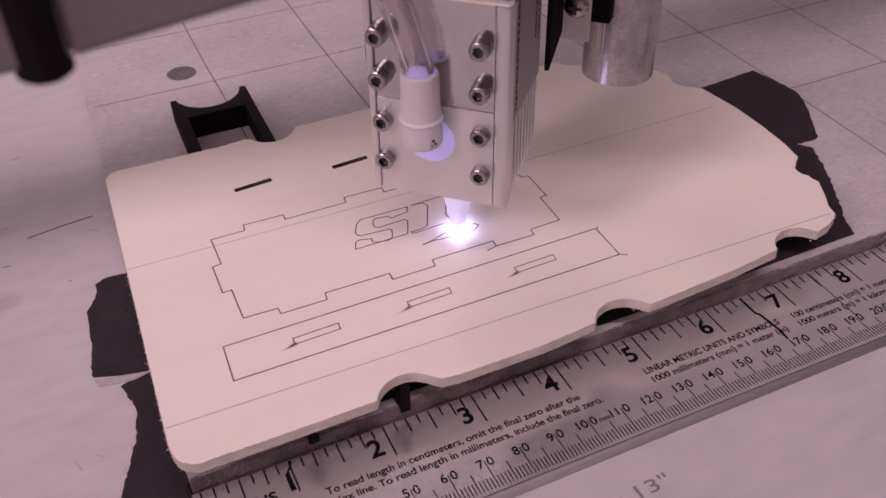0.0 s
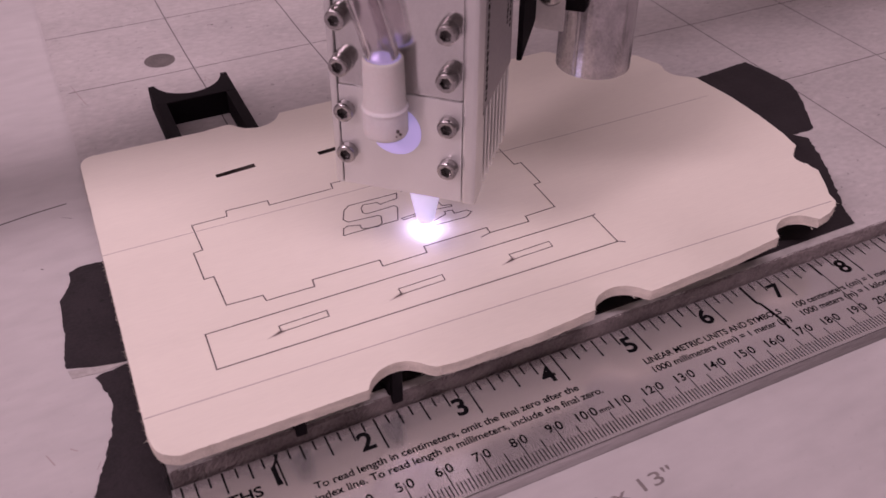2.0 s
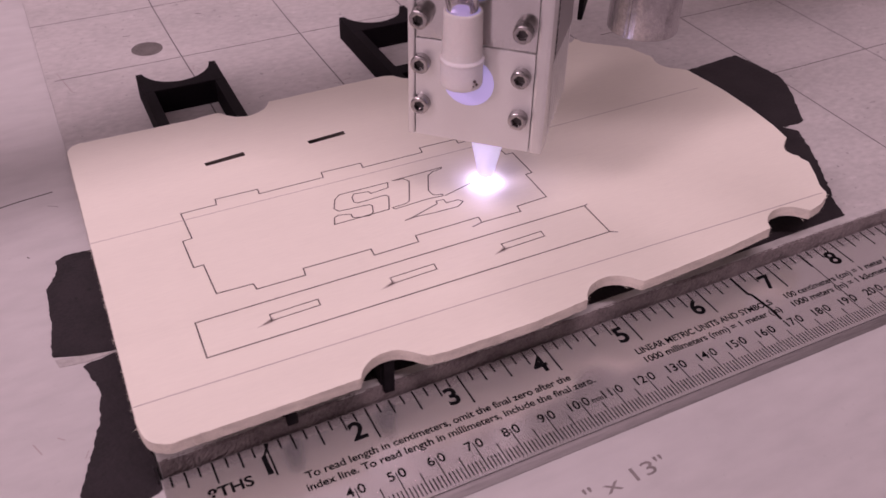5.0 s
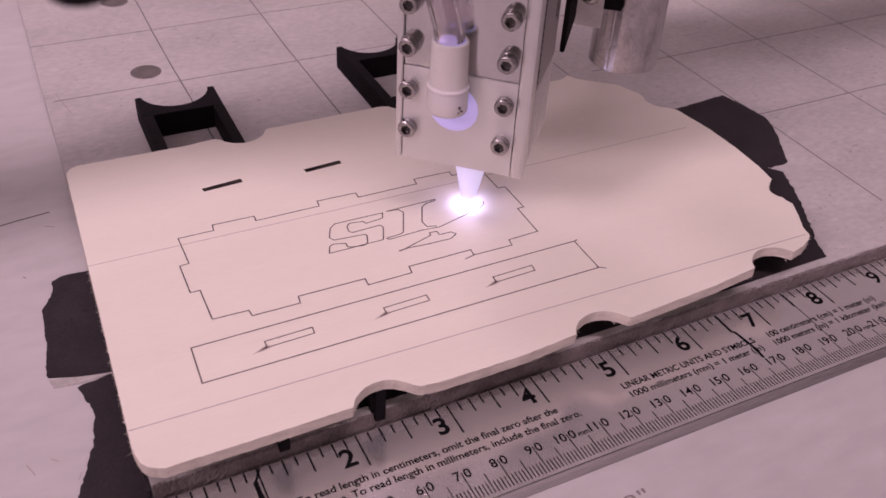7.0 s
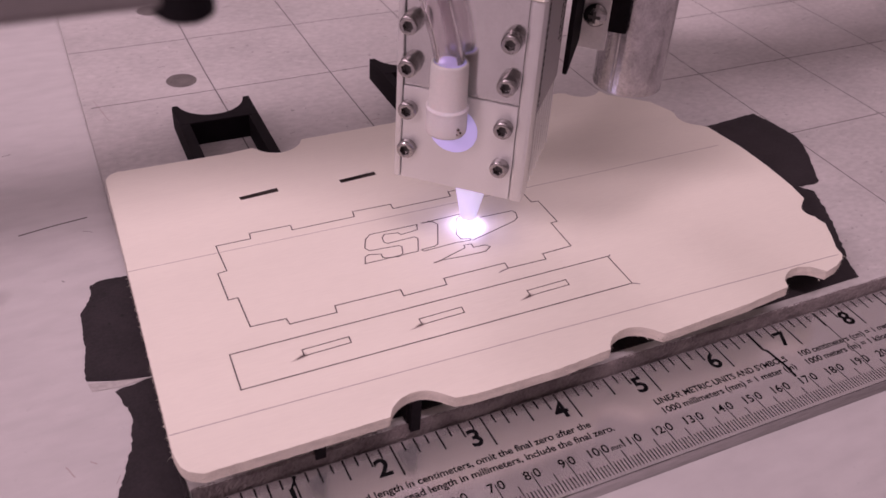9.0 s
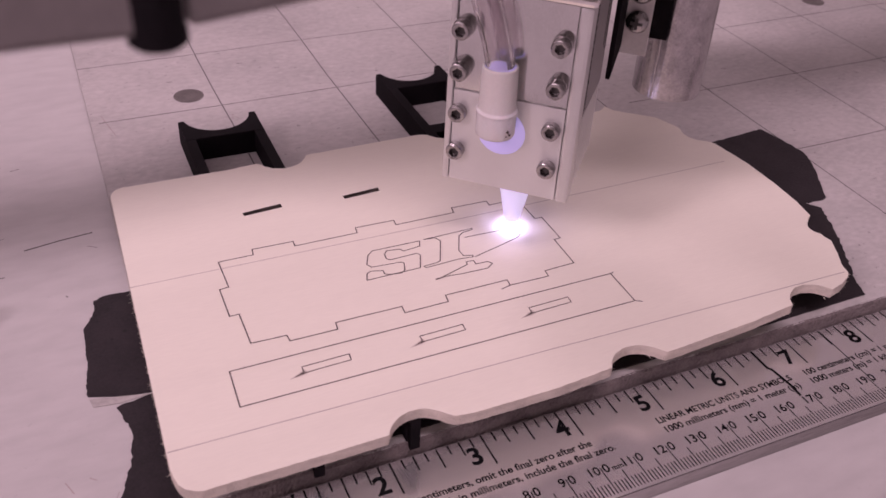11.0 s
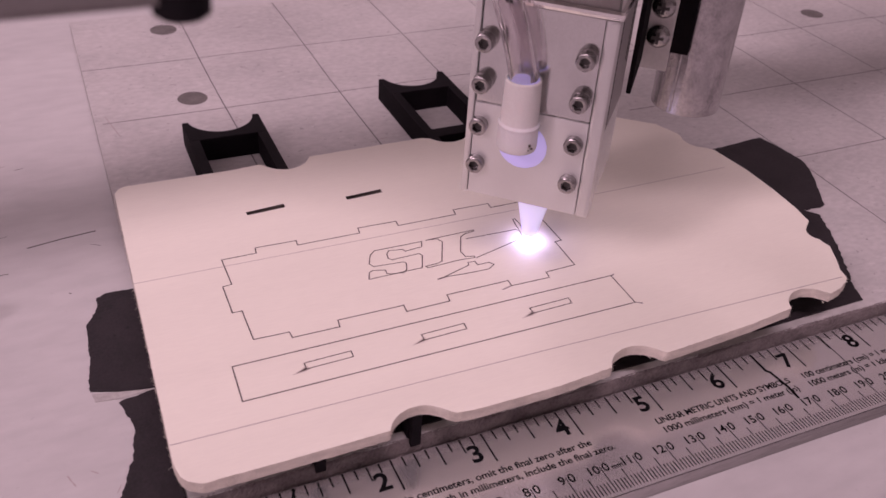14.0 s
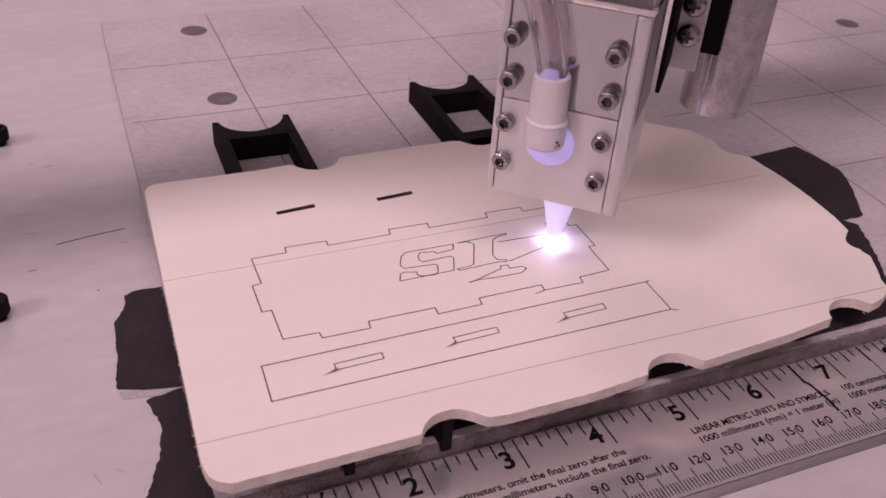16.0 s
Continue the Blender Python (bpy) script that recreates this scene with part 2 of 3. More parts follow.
# ---- the setting ----
bench = tagged(part("workbench_top", box(-900, 1100, -900, 900, -30, 0, 2), M_PAPER), "pale worn smooth workbench surface with faint scuffs", "workbench", kind="structure")
for x in (-860, 1040):
    for y in (-860, 840):
        part("bench_leg", box(x, x + 60, y - 20, y + 40, -899.9, -30.1, 2), M_WALL, bench)
floor_ob = tagged(part("floor", box(-2500, 2700, -2500, 2700, -1000, -900), M_WALL), "plain workshop floor under the bench", "floor", kind="structure")
for nm, b in (("wall_north", (-2500, 2700, 2600, 2700, -900, 1700)), ("wall_south", (-2500, 2700, -2600, -2500, -900, 1700)), ("wall_west", (-2600, -2500, -2600, 2700, -900, 1700)), ("wall_east", (2700, 2800, -2600, 2700, -900, 1700))):
    tagged(part(nm, box(*b), M_WALL), "plain pale workshop wall", "wall", kind="structure")
tagged(part("ceiling", box(-2600, 2800, -2600, 2700, 1700, 1760), M_CEIL), "plain white workshop ceiling", "ceiling", kind="structure")

PX0, PY0, PX1, PY1 = 4.0, 0.6, 520.0, 298.0
panel = tagged(part("spoilboard", prism([(PX0 - 2.5, PY0), (PX1, PY0), (PX1, PY1), (PX0 + 3.0, PY1)], 0.02, PANEL_TOP, 0.25), M_MDF), "grey fibreboard spoilboard with pencilled square grid and dowel plugs", "board", kind="structure")


def sawn_edge(x0, x1, step, rows, seed):
    """The torn, fibrous front face of the spoilboard."""
    rnd, bm = random.Random(seed), bmesh.new()
    grid = []
    for i in range(int((x1 - x0) / step) + 1):
        chip = 0.25 * math.sin(i * 0.13) * math.sin(i * 0.049 + 1.0)
        grid.append([bm.verts.new((x0 + i * step, PY0 - 0.35 + chip + rnd.uniform(-0.22, 0.12), 0.03 + (PANEL_TOP - 0.02 - rnd.uniform(0, 0.15) * (j == rows)) * j / rows)) for j in range(rows + 1)])
    for a, b in zip(grid, grid[1:]):
        a[-1].co.y += 0.5
        for j in range(rows):
            bm.faces.new((a[j], b[j], b[j + 1], a[j + 1]))
    return bm


part("front_edge", sawn_edge(PX0 - 2.2, 330.0, 0.55, 9, 12), M_MDF_EDGE_SHADED, panel, "rough brown sawn edge, darkened for the shade under the board")
part("front_edge", box(330.0, PX1, PY0 - 0.35, PY0 - 0.02, 0.1, PANEL_TOP - 0.35), M_MDF_EDGE_SHADED, panel, "rough brown sawn edge, darkened for the shade under the board")
for k, x in enumerate((55.3, 103.6, 152.0, 203.0, 254.6, 304.4, 355.0, 406.0, 457.0)):
    part("grid_line", ribbon([(x - 0.2 + 0.25 * math.sin(i * 1.7 + k), 20 + (PY1 - 20.5) * i / 9) for i in range(10)], 0.46, PANEL_TOP), M_LINE, panel)
for k, (y, x0) in enumerate(((84.0, 214), (139.2, 214), (191.2, 8), (241.6, 6), (294.8, 300))):
    part("grid_line", ribbon([(x0 + (PX1 - x0) * i / 12, y + 0.25 * math.sin(i * 2.1 + k) + (0.006 * (x0 + (PX1 - x0) * i / 12) if y > 160 else 0.0)) for i in range(13)], 0.46, PANEL_TOP), M_LINE, panel)
for pts in ([(9.5, 197.0), (12.5, 180.0)], [(74.0, 240.0), (80.5, 240.6)], [(54.0, 181.5), (56.5, 179.0), (57.0, 182.5), (58.6, 178.5)], [(100.5, 147.0), (108.0, 148.6)]):
    part("pencil_mark", ribbon(pts, 0.35, PANEL_TOP), M_FAINT, panel)
for pts in ([(-25.1, 125.8), (-14, 127.8), (-3.6, 129.0)], [(-52, 116.0), (-42, 117.0)]):
    part("pencil_mark", ribbon(pts, 0.65, 0.0), M_LINE, bench)
for pts in ([(-23.5, 24.0), (-22.0, 20.0)], [(-18, 23.6), (-16.5, 22.2)]):
    part("pencil_mark", ribbon(pts, 0.35, 0.0), M_FAINT, bench)
rnd = random.Random(33)
for k in range(46):
    on_bench = k % 3 == 0
    x, y, a = (rnd.uniform(-70, -2) if on_bench else rnd.uniform(10, 330)), rnd.uniform(10, 280) if on_bench else rnd.uniform(110, 290), rnd.gauss(0.1, 0.5)
    n = rnd.uniform(0.8, 3.6)
    pts = [(x, y), (x + 0.5 * n * math.cos(a), y + 0.5 * n * math.sin(a) + rnd.uniform(-0.3, 0.3)), (x + n * math.cos(a), y + n * math.sin(a))]
    part("scuff_mark", ribbon(pts, rnd.uniform(0.18, 0.42), 0.0 if on_bench else PANEL_TOP), M_PLUG if k % 2 else M_FAINT, bench if on_bench else panel)
for x, y in ((44.4, 203.5), (46.2, 277.2), (376.0, 207.5)):
    part("dowel_plug", lathe([(6.0, PANEL_TOP - 1), (6.0, PANEL_TOP + 0.03), (5.7, PANEL_TOP + 0.06)], 28, x, y), M_PLUG, panel, "dark round dowel plug")

# ---- black torn sheets ----
tape = thing("torn_black_sheet", "torn black paper sheet lying on the bench beside the spoilboard", "paper", "torn black sheets")
part("sheet", prism([(3.0, 47.2), (3.0, 93.0)] + ragged([(3.0, 93.0), (-4.3, 93.6), (-8.2, 92.0), (-8.5, 87.0), (-12.6, 79.4), (-13.0, 71.8), (-13.2, 65.6), (-15.0, 52.8), (-14.6, 50.5)], 1.0, 0.25, 3) + [(-6.6, 48.8)], 0.0, 0.35), M_TAPE, tape)
part("torn_rim", prism([(-14.6, 50.5), (-14.0, 47.3), (-7.0, 46.3), (1.0, 47.1), (-6.6, 48.8)], 0.0, 0.2), M_TAPEBACK, tape, "pale torn paper core")
tape2 = thing("torn_black_sheet", "torn black paper sheet reaching under the steel ruler", "paper", "torn black sheets")
part("sheet", prism([(1.3, -1.5), (1.3, 46.6)] + ragged([(1.4, 46.6), (-7.0, 45.6), (-8.3, 44.6), (-6.9, 39.1), (-6.0, 34.8), (-7.5, 26.3), (-9.7, 19.6), (-13.1, 11.1), (-16.3, 3.6), (-17.5, -1.0)], 1.0, 0.3, 5) + [(-8, -4.4), (0.0, -2.6)], 0.0, 0.3), M_TAPE, tape2)
part("folded_edge", prism(ragged([(0.3, -0.6), (0.9, 14.0), (1.2, 46.0)], 1.2, 0.12, 9) + [(1.45, 46.0), (1.25, 0.0), (0.9, -0.6)], 0.3, 6.3), M_TAPE, tape2)
# Torn paper at right; carried on under the board as notch and slot shade.
tape3 = thing("torn_black_sheet", "torn black paper sheet on the spoilboard, extended under the board as shade", "paper", "torn black sheets")
part("sheet", prism(ragged([(200, 108), (206, 99.2), (228, 99.5), (252.6, 101.6), (254.4, 92.5), (256.2, 80.4), (251.2, 68.6), (240.3, 51.3)], 1.4, 0.3, 7) + ragged([(240.3, 51.3), (231, 51.7), (234.2, 47.5), (230.2, 37.6), (225.5, 28.5), (220.4, 20.0), (214.7, 10.8), (211.8, 3.0)], 0.9, 0.35, 8) + [(150, 3.0), (8, 3.4), (8, 108)], PANEL_TOP, PANEL_TOP + 0.3), M_TAPE, tape3)


# ---- black spacers under the board ----
def spacer(x, y, turn, length, hooks):
    ob = thing("support_spacer", "black plastic ladder-shaped spacer with scooped end propping the board", "spacer", "spacers under the board")
    w, leg, h0, h1 = 28.4, 3.7, 0.0, BOARD_LOW - PANEL_TOP
    end = [(0, -14.4), (0, 0.0), (2.3, 0.1)] + arc(w / 2, 2.2, 12.2, 192, 348, 20) + [(w - 2.3, 0.1), (w, 0.0), (w, -14.4)]
    part("scooped_end", prism(end, h0, h1, 0.15), M_BLACK, ob)
    for lx in (0, w - leg):
        part("leg", box(lx, lx + leg, -length, -14.35, h0, h1, 0.2), M_BLACK, ob)
        if hooks:
            part("hook", box(lx + 0.5, lx + leg - 0.5, -length - 1.6, -length + 0.1, h0 - 1.7, h1 - 0.05, 0.2), M_BLACK, ob)
    for k in range(1, 4):
        part("rung", box(leg - 0.05, w - leg + 0.05, -14 - k * 38, -8 - k * 38, h0, h1 - 0.2, 0.2), M_BLACK, ob)
    ob.matrix_world = pose(x * MM, y * MM, PANEL_TOP * MM, 0, 0, turn)
    return ob


spacer(33.6, 166.2, -0.9, 165.4, True)
spacer(116.3, 180.5, 0.0, 168.0, False)

# ---- the basswood board ----
NOTCH = [(arc(56.4, -9.5, 8.6, 158, 34, 14)), (arc(118.6, -9.5, 9.0, 156, 30, 14)), (arc(181.6, -5.0, 8.6, 165, 42, 12))]
outline = [(-0.6, 2.0)] + arc(6.0, -0.2, 6.2, 190, 258, 6) + [(28, -6.4)] + NOTCH[0] + [(65.4, -6.4), (70, -7.1), (93, -7.2)] + NOTCH[1] + [(127.6, -6.2), (156.7, -4.5), (171.0, -2.9)] + NOTCH[2]
outline += [(189.5, -1.2), (194.2, -0.2), (198.6, 2.0), (200.2, 3.6), (201.0, 7.0), (204.6, 13.0), (207.2, 18.2), (206.6, 21.0)] + arc(209.6, 25.6, 4.2, 230, 130, 6) + [(211.0, 32.0), (212.4, 39.2), (213.2, 52), (213.0, 66), (210.8, 82.0)] + arc(211.5, 91.2, 7.4, 248, 150, 8)
outline += [(205.0, 97.0), (201.6, 106.0), (193.2, 112.8), (189.0, 116.5)] + arc(181.5, 126.0, 8.4, 318, 205, 10) + [(172, 123.6), (131.8, 123.6)] + arc(121.6, 126.0, 8.6, 335, 205, 12) + [(111.0, 123.5), (69.0, 123.2)] + arc(60.4, 125.6, 8.4, 335, 205, 12) + [(51.4, 123.2), (42.3, 122.4), (9.5, 123.0)] + arc(8.6, 118.2, 5.0, 95, 176, 6)
basswood = thing("wood_board", "pale basswood board with laser-cut lines and scalloped edges", "board")


def holed_sheet(points, holes, z0, z1, mat_top, mat_edge, parent):
    cu = bpy.data.curves.new("sheet", "CURVE")
    cu.dimensions, cu.fill_mode, cu.extrude = "2D", "BOTH", (z1 - z0) / 2 * MM
    for loop in [points] + holes:
        sp = cu.splines.new("POLY")
        sp.points.add(len(loop) - 1)
        for p, (x, y) in zip(sp.points, loop):
            p.co = (x * MM, y * MM, 0, 1)
        sp.use_cyclic_u = True
    tmp = new("sheet", cu)
    bpy.context.view_layer.update()
    me = bpy.data.meshes.new_from_object(tmp.evaluated_get(bpy.context.evaluated_depsgraph_get()))
    bpy.data.objects.remove(tmp)
    me.materials.clear()
    me.materials.append(mat_top)
    me.materials.append(mat_edge)
    for v in me.vertices:
        v.co.z += (z0 + z1) / 2 * MM
    me.materials.append(M_BURN)
    for p in me.polygons:
        inner = any(min(x for x, y in h) - 0.3 < p.center.x / MM < max(x for x, y in h) + 0.3 and min(y for x, y in h) - 0.3 < p.center.y / MM < max(y for x, y in h) + 0.3 for h in holes)
        p.material_index = 0 if abs(p.normal.z) > 0.5 else 2 if inner else 1
    ob = new("sheet", me)
    ob.parent = parent
    return ob


SLOTS = [[(39.7, 95.9), (52.2, 97.0), (52.2, 94.9), (39.9, 93.9 + 0.2)], [(72.0, 94.6), (84.5, 95.5), (84.4, 93.5), (72.2, 92.7)]]
rnd = random.Random(11)
fuzzy = []
for (x0, y0), (x1, y1) in zip(outline, outline[1:] + outline[:1]):
    n = max(1, int(math.hypot(x1 - x0, y1 - y0) / 0.8))
    fuzzy += [(x0 + (x1 - x0) * k / n + rnd.uniform(-0.07, 0.07), y0 + (y1 - y0) * k / n + rnd.uniform(-0.09, 0.09)) for k in range(n)]
holed_sheet(fuzzy, SLOTS, BOARD_LOW, BOARD_TOP, M_WOOD, M_WOODEDGE, basswood)


def cut(points, closed=False, width=0.36, material=None):
    return part("laser_cut_line", ribbon(points, width, BOARD_TOP, closed), material or M_BURN, basswood)


top = [(27.0, 73.6), (37.2, 73.6), (37.6, 76.3), (50.0, 76.0), (49.8, 73.6), (69.4, 73.6), (69.8, 76.3), (82.3, 76.0), (82.1, 73.5), (101.8, 73.5), (102.2, 76.2), (114.5, 75.9), (114.4, 73.5), (124.6, 73.5)]
right_side = [(124.6, 61.6), (127.0, 61.4), (126.9, 49.5), (124.7, 49.4), (124.3, 36.9)]
low = [(114.3, 36.5), (113.9, 33.9), (101.5, 34.1), (101.7, 36.6), (82.2, 36.5), (81.8, 33.7), (68.7, 33.5), (68.9, 36.3), (49.8, 36.4), (49.4, 33.6), (36.4, 33.7), (36.2, 36.1), (26.7, 36.4)]
cut(top + right_side + low + [(26.8, 48.9), (24.2, 48.9), (24.4, 61.0), (27.0, 61.3)], True)
cut([(19.1, 28.1), (131.8, 28.5), (131.5, 15.2), (18.5, 15.2)], True)
for x in (36.3, 68.7, 101.6):
    cut([(x, 23.2), (x + 12.7, 23.5), (x + 12.5, 21.2), (x - 0.1, 20.9)], True, 0.32)
    part("smoke_stain", prism([(x - 4.2, 19.9), (x - 0.6, 20.1), (x + 1.0, 20.6), (x + 0.3, 22.2), (x - 1.2, 21.3)], BOARD_TOP, BOARD_TOP + 0.012), M_SMOKE, basswood)
    part("soot_mark", prism([(x - 2.9, 20.2), (x - 0.1, 20.6), (x + 0.2, 21.2), (x - 0.4, 21.3)], BOARD_TOP, BOARD_TOP + 0.02), M_CHAR, basswood)
cut([(1.8, 70.5), (73.9, 69.8), (150, 69.5), (206, 70.1)], False, 0.22, M_FAINT)
cut([(-0.2, 7.3), (100, 6.0), (199, 4.0)], False, 0.26, M_FAINT)

for pts in ([(131.2, 15.5), (133.4, 14.1)], [(98.2, 33.3), (101.5, 34.1)], [(132.0, 28.4), (133.0, 28.9)]):
    part("soot_mark", ribbon(pts, 0.45, BOARD_TOP, thick=0.02), M_NOTE, basswood)

# torn wood fibres along the sawn edge
rnd = random.Random(21)
for x, y, a in ((5.5, -6.2, 250), (7.5, -6.6, 285), (9.5, -6.4, 300), (3.2, -5.0, 225), (60.2, -1.8, 290), (52.5, -1.9, 255), (66.4, -6.8, 270), (69.0, -7.1, 300), (82.0, -7.3, 280), (100.5, -6.9, 260), (126.5, -6.2, 285), (123.2, -4.0, 290), (140.0, -5.6, 255), (187.0, -1.2, 280)):
    n = rnd.uniform(0.6, 1.5)
    c, d = math.cos(radians(a)), math.sin(radians(a))
    w, low_z = rnd.uniform(0.06, 0.12), BOARD_LOW + rnd.uniform(0.3, 2.6)
    bm = prism([(x - d * w, y + c * w), (x + d * w, y - c * w), (x + c * n + 0.3 * d, y + d * n - 0.3 * c)], low_z, low_z + 0.2)
    part("splinter", bm, M_WOODEDGE, basswood)


def fuzz(lengths, seed):
    """Fine torn fibres that stand off the sawn edge; lengths: how many a millimetre by stretch of the outline."""
    rnd, bm = random.Random(seed), bmesh.new()
    for (x0, y0), (x1, y1) in zip(outline, outline[1:] + outline[:1]):
        d = math.hypot(x1 - x0, y1 - y0)
        near = (y0 + y1) / 2 < 12 or (x0 + x1) / 2 < 4
        curved = d < 3.0
        for k in range(int(d * lengths * (1.0 if near else 0.3) * (2.2 if curved else 1.0) + rnd.random())):
            f = rnd.random()
            x, y = x0 + (x1 - x0) * f, y0 + (y1 - y0) * f
            nx, ny = (y1 - y0) / d, -(x1 - x0) / d
            n, w, z = rnd.uniform(0.2, 0.75) * (1.8 if rnd.random() < 0.12 else 1.0), rnd.uniform(0.04, 0.09), rnd.uniform(BOARD_LOW + 0.1, BOARD_TOP - 0.05)
            sx, dz = rnd.gauss(0, 0.6), rnd.uniform(-0.4, 0.25)
            tip = (x + (nx + ny * sx) * n, y + (ny - nx * sx) * n, z + dz * n)
            a, b, c = [bm.verts.new((x - nx * 0.1 + ny * p, y - ny * 0.1 - nx * p, z + q)) for p, q in ((-w, -w), (w, -w), (0, w))]
            t = bm.verts.new(tip)
            for tri in ((a, b, t), (b, c, t), (c, a, t), (a, c, b)):
                bm.faces.new(tri)
    return bm


tagged(part("wood_fuzz", fuzz(3.2, 41), M_WOODEDGE, basswood, "pale torn fibres along the sawn edge"), kind="stuff")

# the emblem, only line work
cut([(64.0, 50.6), (65.2, 53.6), (66.6, 54.2), (70.0, 53.2), (69.8, 51.6), (71, 50.9), (74.6, 50.3), (76.0, 51.4), (77.0, 54.4), (76.4, 55.2), (67.4, 55.9), (66.6, 57.6), (68.4, 61.6), (70.4, 63.3), (85.6, 63.1), (84.6, 60.6), (79.0, 60.0), (78.6, 61.2), (74.4, 61.9), (73.2, 60.4), (72.9, 58.2), (73.8, 57.3), (82.4, 57.6), (83.0, 56.4), (80.6, 50.7), (64.0, 50.6)], False, 0.34)
cut([(87.0, 63.3), (90.6, 62.9), (91.6, 61.0), (87.4, 51.8), (86.0, 51.2), (81.8, 51.0), (82.2, 50.1), (93.0, 50.6), (97.4, 50.1), (97.6, 50.9), (95.0, 51.6), (94.7, 54.4), (98.0, 61.4), (100.0, 62.6), (103.2, 63.0), (103.4, 63.6), (87.0, 63.3)], False, 0.34)
cut([(84.9, 44.4), (94.1, 47.3), (94.4, 48.6), (96.7, 48.4), (96.6, 46.6), (100.4, 46.5), (101.4, 45.2), (99.0, 43.6), (91.3, 43.8), (84.9, 44.4)], False, 0.34)
FRESH = []


def fresh(points, start):
    """A line that the beam burns during the clip: it comes up through the surface as the beam passes."""
    FRESH.append((cut(points, False, 0.34), start))


fresh([(97.8, 49.9), (106.0, 52.0)], 3.9)
fresh([(106.0, 52.0), (114.4, 54.3)], 4.9)
fresh([(114.4, 54.3), (116.2, 55.6), (116.8, 57.2)], 6.1)
fresh([(116.8, 57.2), (117.0, 58.6), (116.2, 59.5), (111.0, 59.6)], 7.1)
fresh([(111.0, 59.6), (105.4, 59.8)], 8.1)
fresh([(105.4, 59.8), (99.2, 60.0)], 9.1)
fresh([(117.2, 59.4), (117.4, 62.0), (118.0, 65.0), (118.7, 65.0), (118.9, 62.0), (118.4, 58.8)], 11.9)
fresh([(118.8, 58.0), (119.6, 56.6), (118.4, 55.6)], 13.2)
fresh([(118.4, 55.6), (117.2, 53.6), (116.8, 50.8)], 14.3)
part("soot_mark", ribbon([(82.5, 44.0), (85.6, 44.4)], 0.5, BOARD_TOP, thick=0.02), M_CHAR, basswood)

# ---- steel ruler ----
ruler = thing("steel_ruler", "shiny steel ruler with black inch and millimetre scales", "ruler")
LEN, WID = 308.0, 31.6
part("blade", box(1.0, LEN, -WID, -0.4, 0.02, RULER_TOP, 0.2), M_STEEL, ruler)
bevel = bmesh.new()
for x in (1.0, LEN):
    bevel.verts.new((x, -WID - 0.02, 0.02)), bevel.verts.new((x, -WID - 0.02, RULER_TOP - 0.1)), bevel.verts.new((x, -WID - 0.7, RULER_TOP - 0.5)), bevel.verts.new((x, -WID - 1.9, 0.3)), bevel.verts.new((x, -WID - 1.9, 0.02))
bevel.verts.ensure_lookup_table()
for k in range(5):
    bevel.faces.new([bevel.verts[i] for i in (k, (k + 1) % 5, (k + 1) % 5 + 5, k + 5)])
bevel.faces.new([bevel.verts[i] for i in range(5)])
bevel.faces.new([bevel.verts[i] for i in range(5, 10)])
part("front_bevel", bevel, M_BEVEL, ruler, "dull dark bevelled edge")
Z = RULER_TOP + 0.02
ticks = {}


def tick(name, x, y, n, width, up):
    """One engraved tick; alike ticks share their mesh."""
    if (name, n) not in ticks:
        bm = ribbon([(0, 0), (0, n if up else -n)], width, 0, thick=0)
        ob = part(name, bm, M_INK, ruler)
        ticks[name, n] = ob.data
    else:
        ob = new(name, ticks[name, n])
        ob.parent = ruler
    ob.location = (x * MM, y * MM, Z * MM)


for k in range(1, 97):
    tick("inch_tick", k * 25.4 / 8, -0.7, 10.0 if k % 8 == 0 else 6.4 if k % 4 == 0 else 4.7 if k % 2 == 0 else 3.1, 0.46, False)
for k in range(1, 296):
    tick("millimetre_tick", k * 1.0 - 0.3, -30.3, 8.6 if k % 10 == 0 else 6.0 if k % 5 == 0 else 3.4, 0.27, True)
for k in range(1, 13):
    part("numeral", writing(str(k), 5.6, k * 25.4 - (6.1 if 1 < k < 10 else 3.3 if k == 1 else 9.7), -9.6 if k == 1 else -9.1, Z, fat=0.13 if k == 9 else 0.21), M_INK, ruler)
for k in range(1, 31):
    s = str(k)
    part("numeral", writing(s, 2.7, k * 10 - 0.75, -23.6, Z, fat=0.06, align="RIGHT"), M_INK, ruler)
    part("numeral", writing("0", 2.7, k * 10 + 0.15, -23.6, Z, fat=0.06), M_INK, ruler)
    if k in (10, 20):
        part("lettering", writing("mm", 1.6, k * 10 + 2.5, -23.6, Z, fat=0.04), M_INK, ruler)
part("lettering", writing("8THS", 3.0, 9.5, -10.9, Z, 10.4, fat=0.1), M_INK, ruler)
part("lettering", writing("To read length in centimeters, omit the final zero after the", 2.1, 31.0, -14.6, Z, 71.0, fat=0.06), M_INK, ruler)
part("lettering", writing("index line. To read length in millimeters, include the final zero.", 2.1, 30.0, -18.0, Z, 77.0, fat=0.06), M_INK, ruler)
part("lettering", writing("LINEAR METRIC UNITS AND SYMBOLS", 2.1, 122.6, -14.6, Z, 46.0, fat=0.06), M_INK, ruler)
part("lettering", writing("1000 millimeters (mm) = 1 meter (m)", 2.1, 122.6, -18.0, Z, 46.0, fat=0.06), M_INK, ruler)
part("lettering", writing("100 centimeters (cm) = 1 meter (m)", 2.1, 173.4, -14.6, Z, 42.5, fat=0.06), M_INK, ruler)
part("lettering", writing("1000 meters (m) = 1 kilometer (km)", 2.1, 173.0, -18.0, Z, 44.5, fat=0.06), M_INK, ruler)
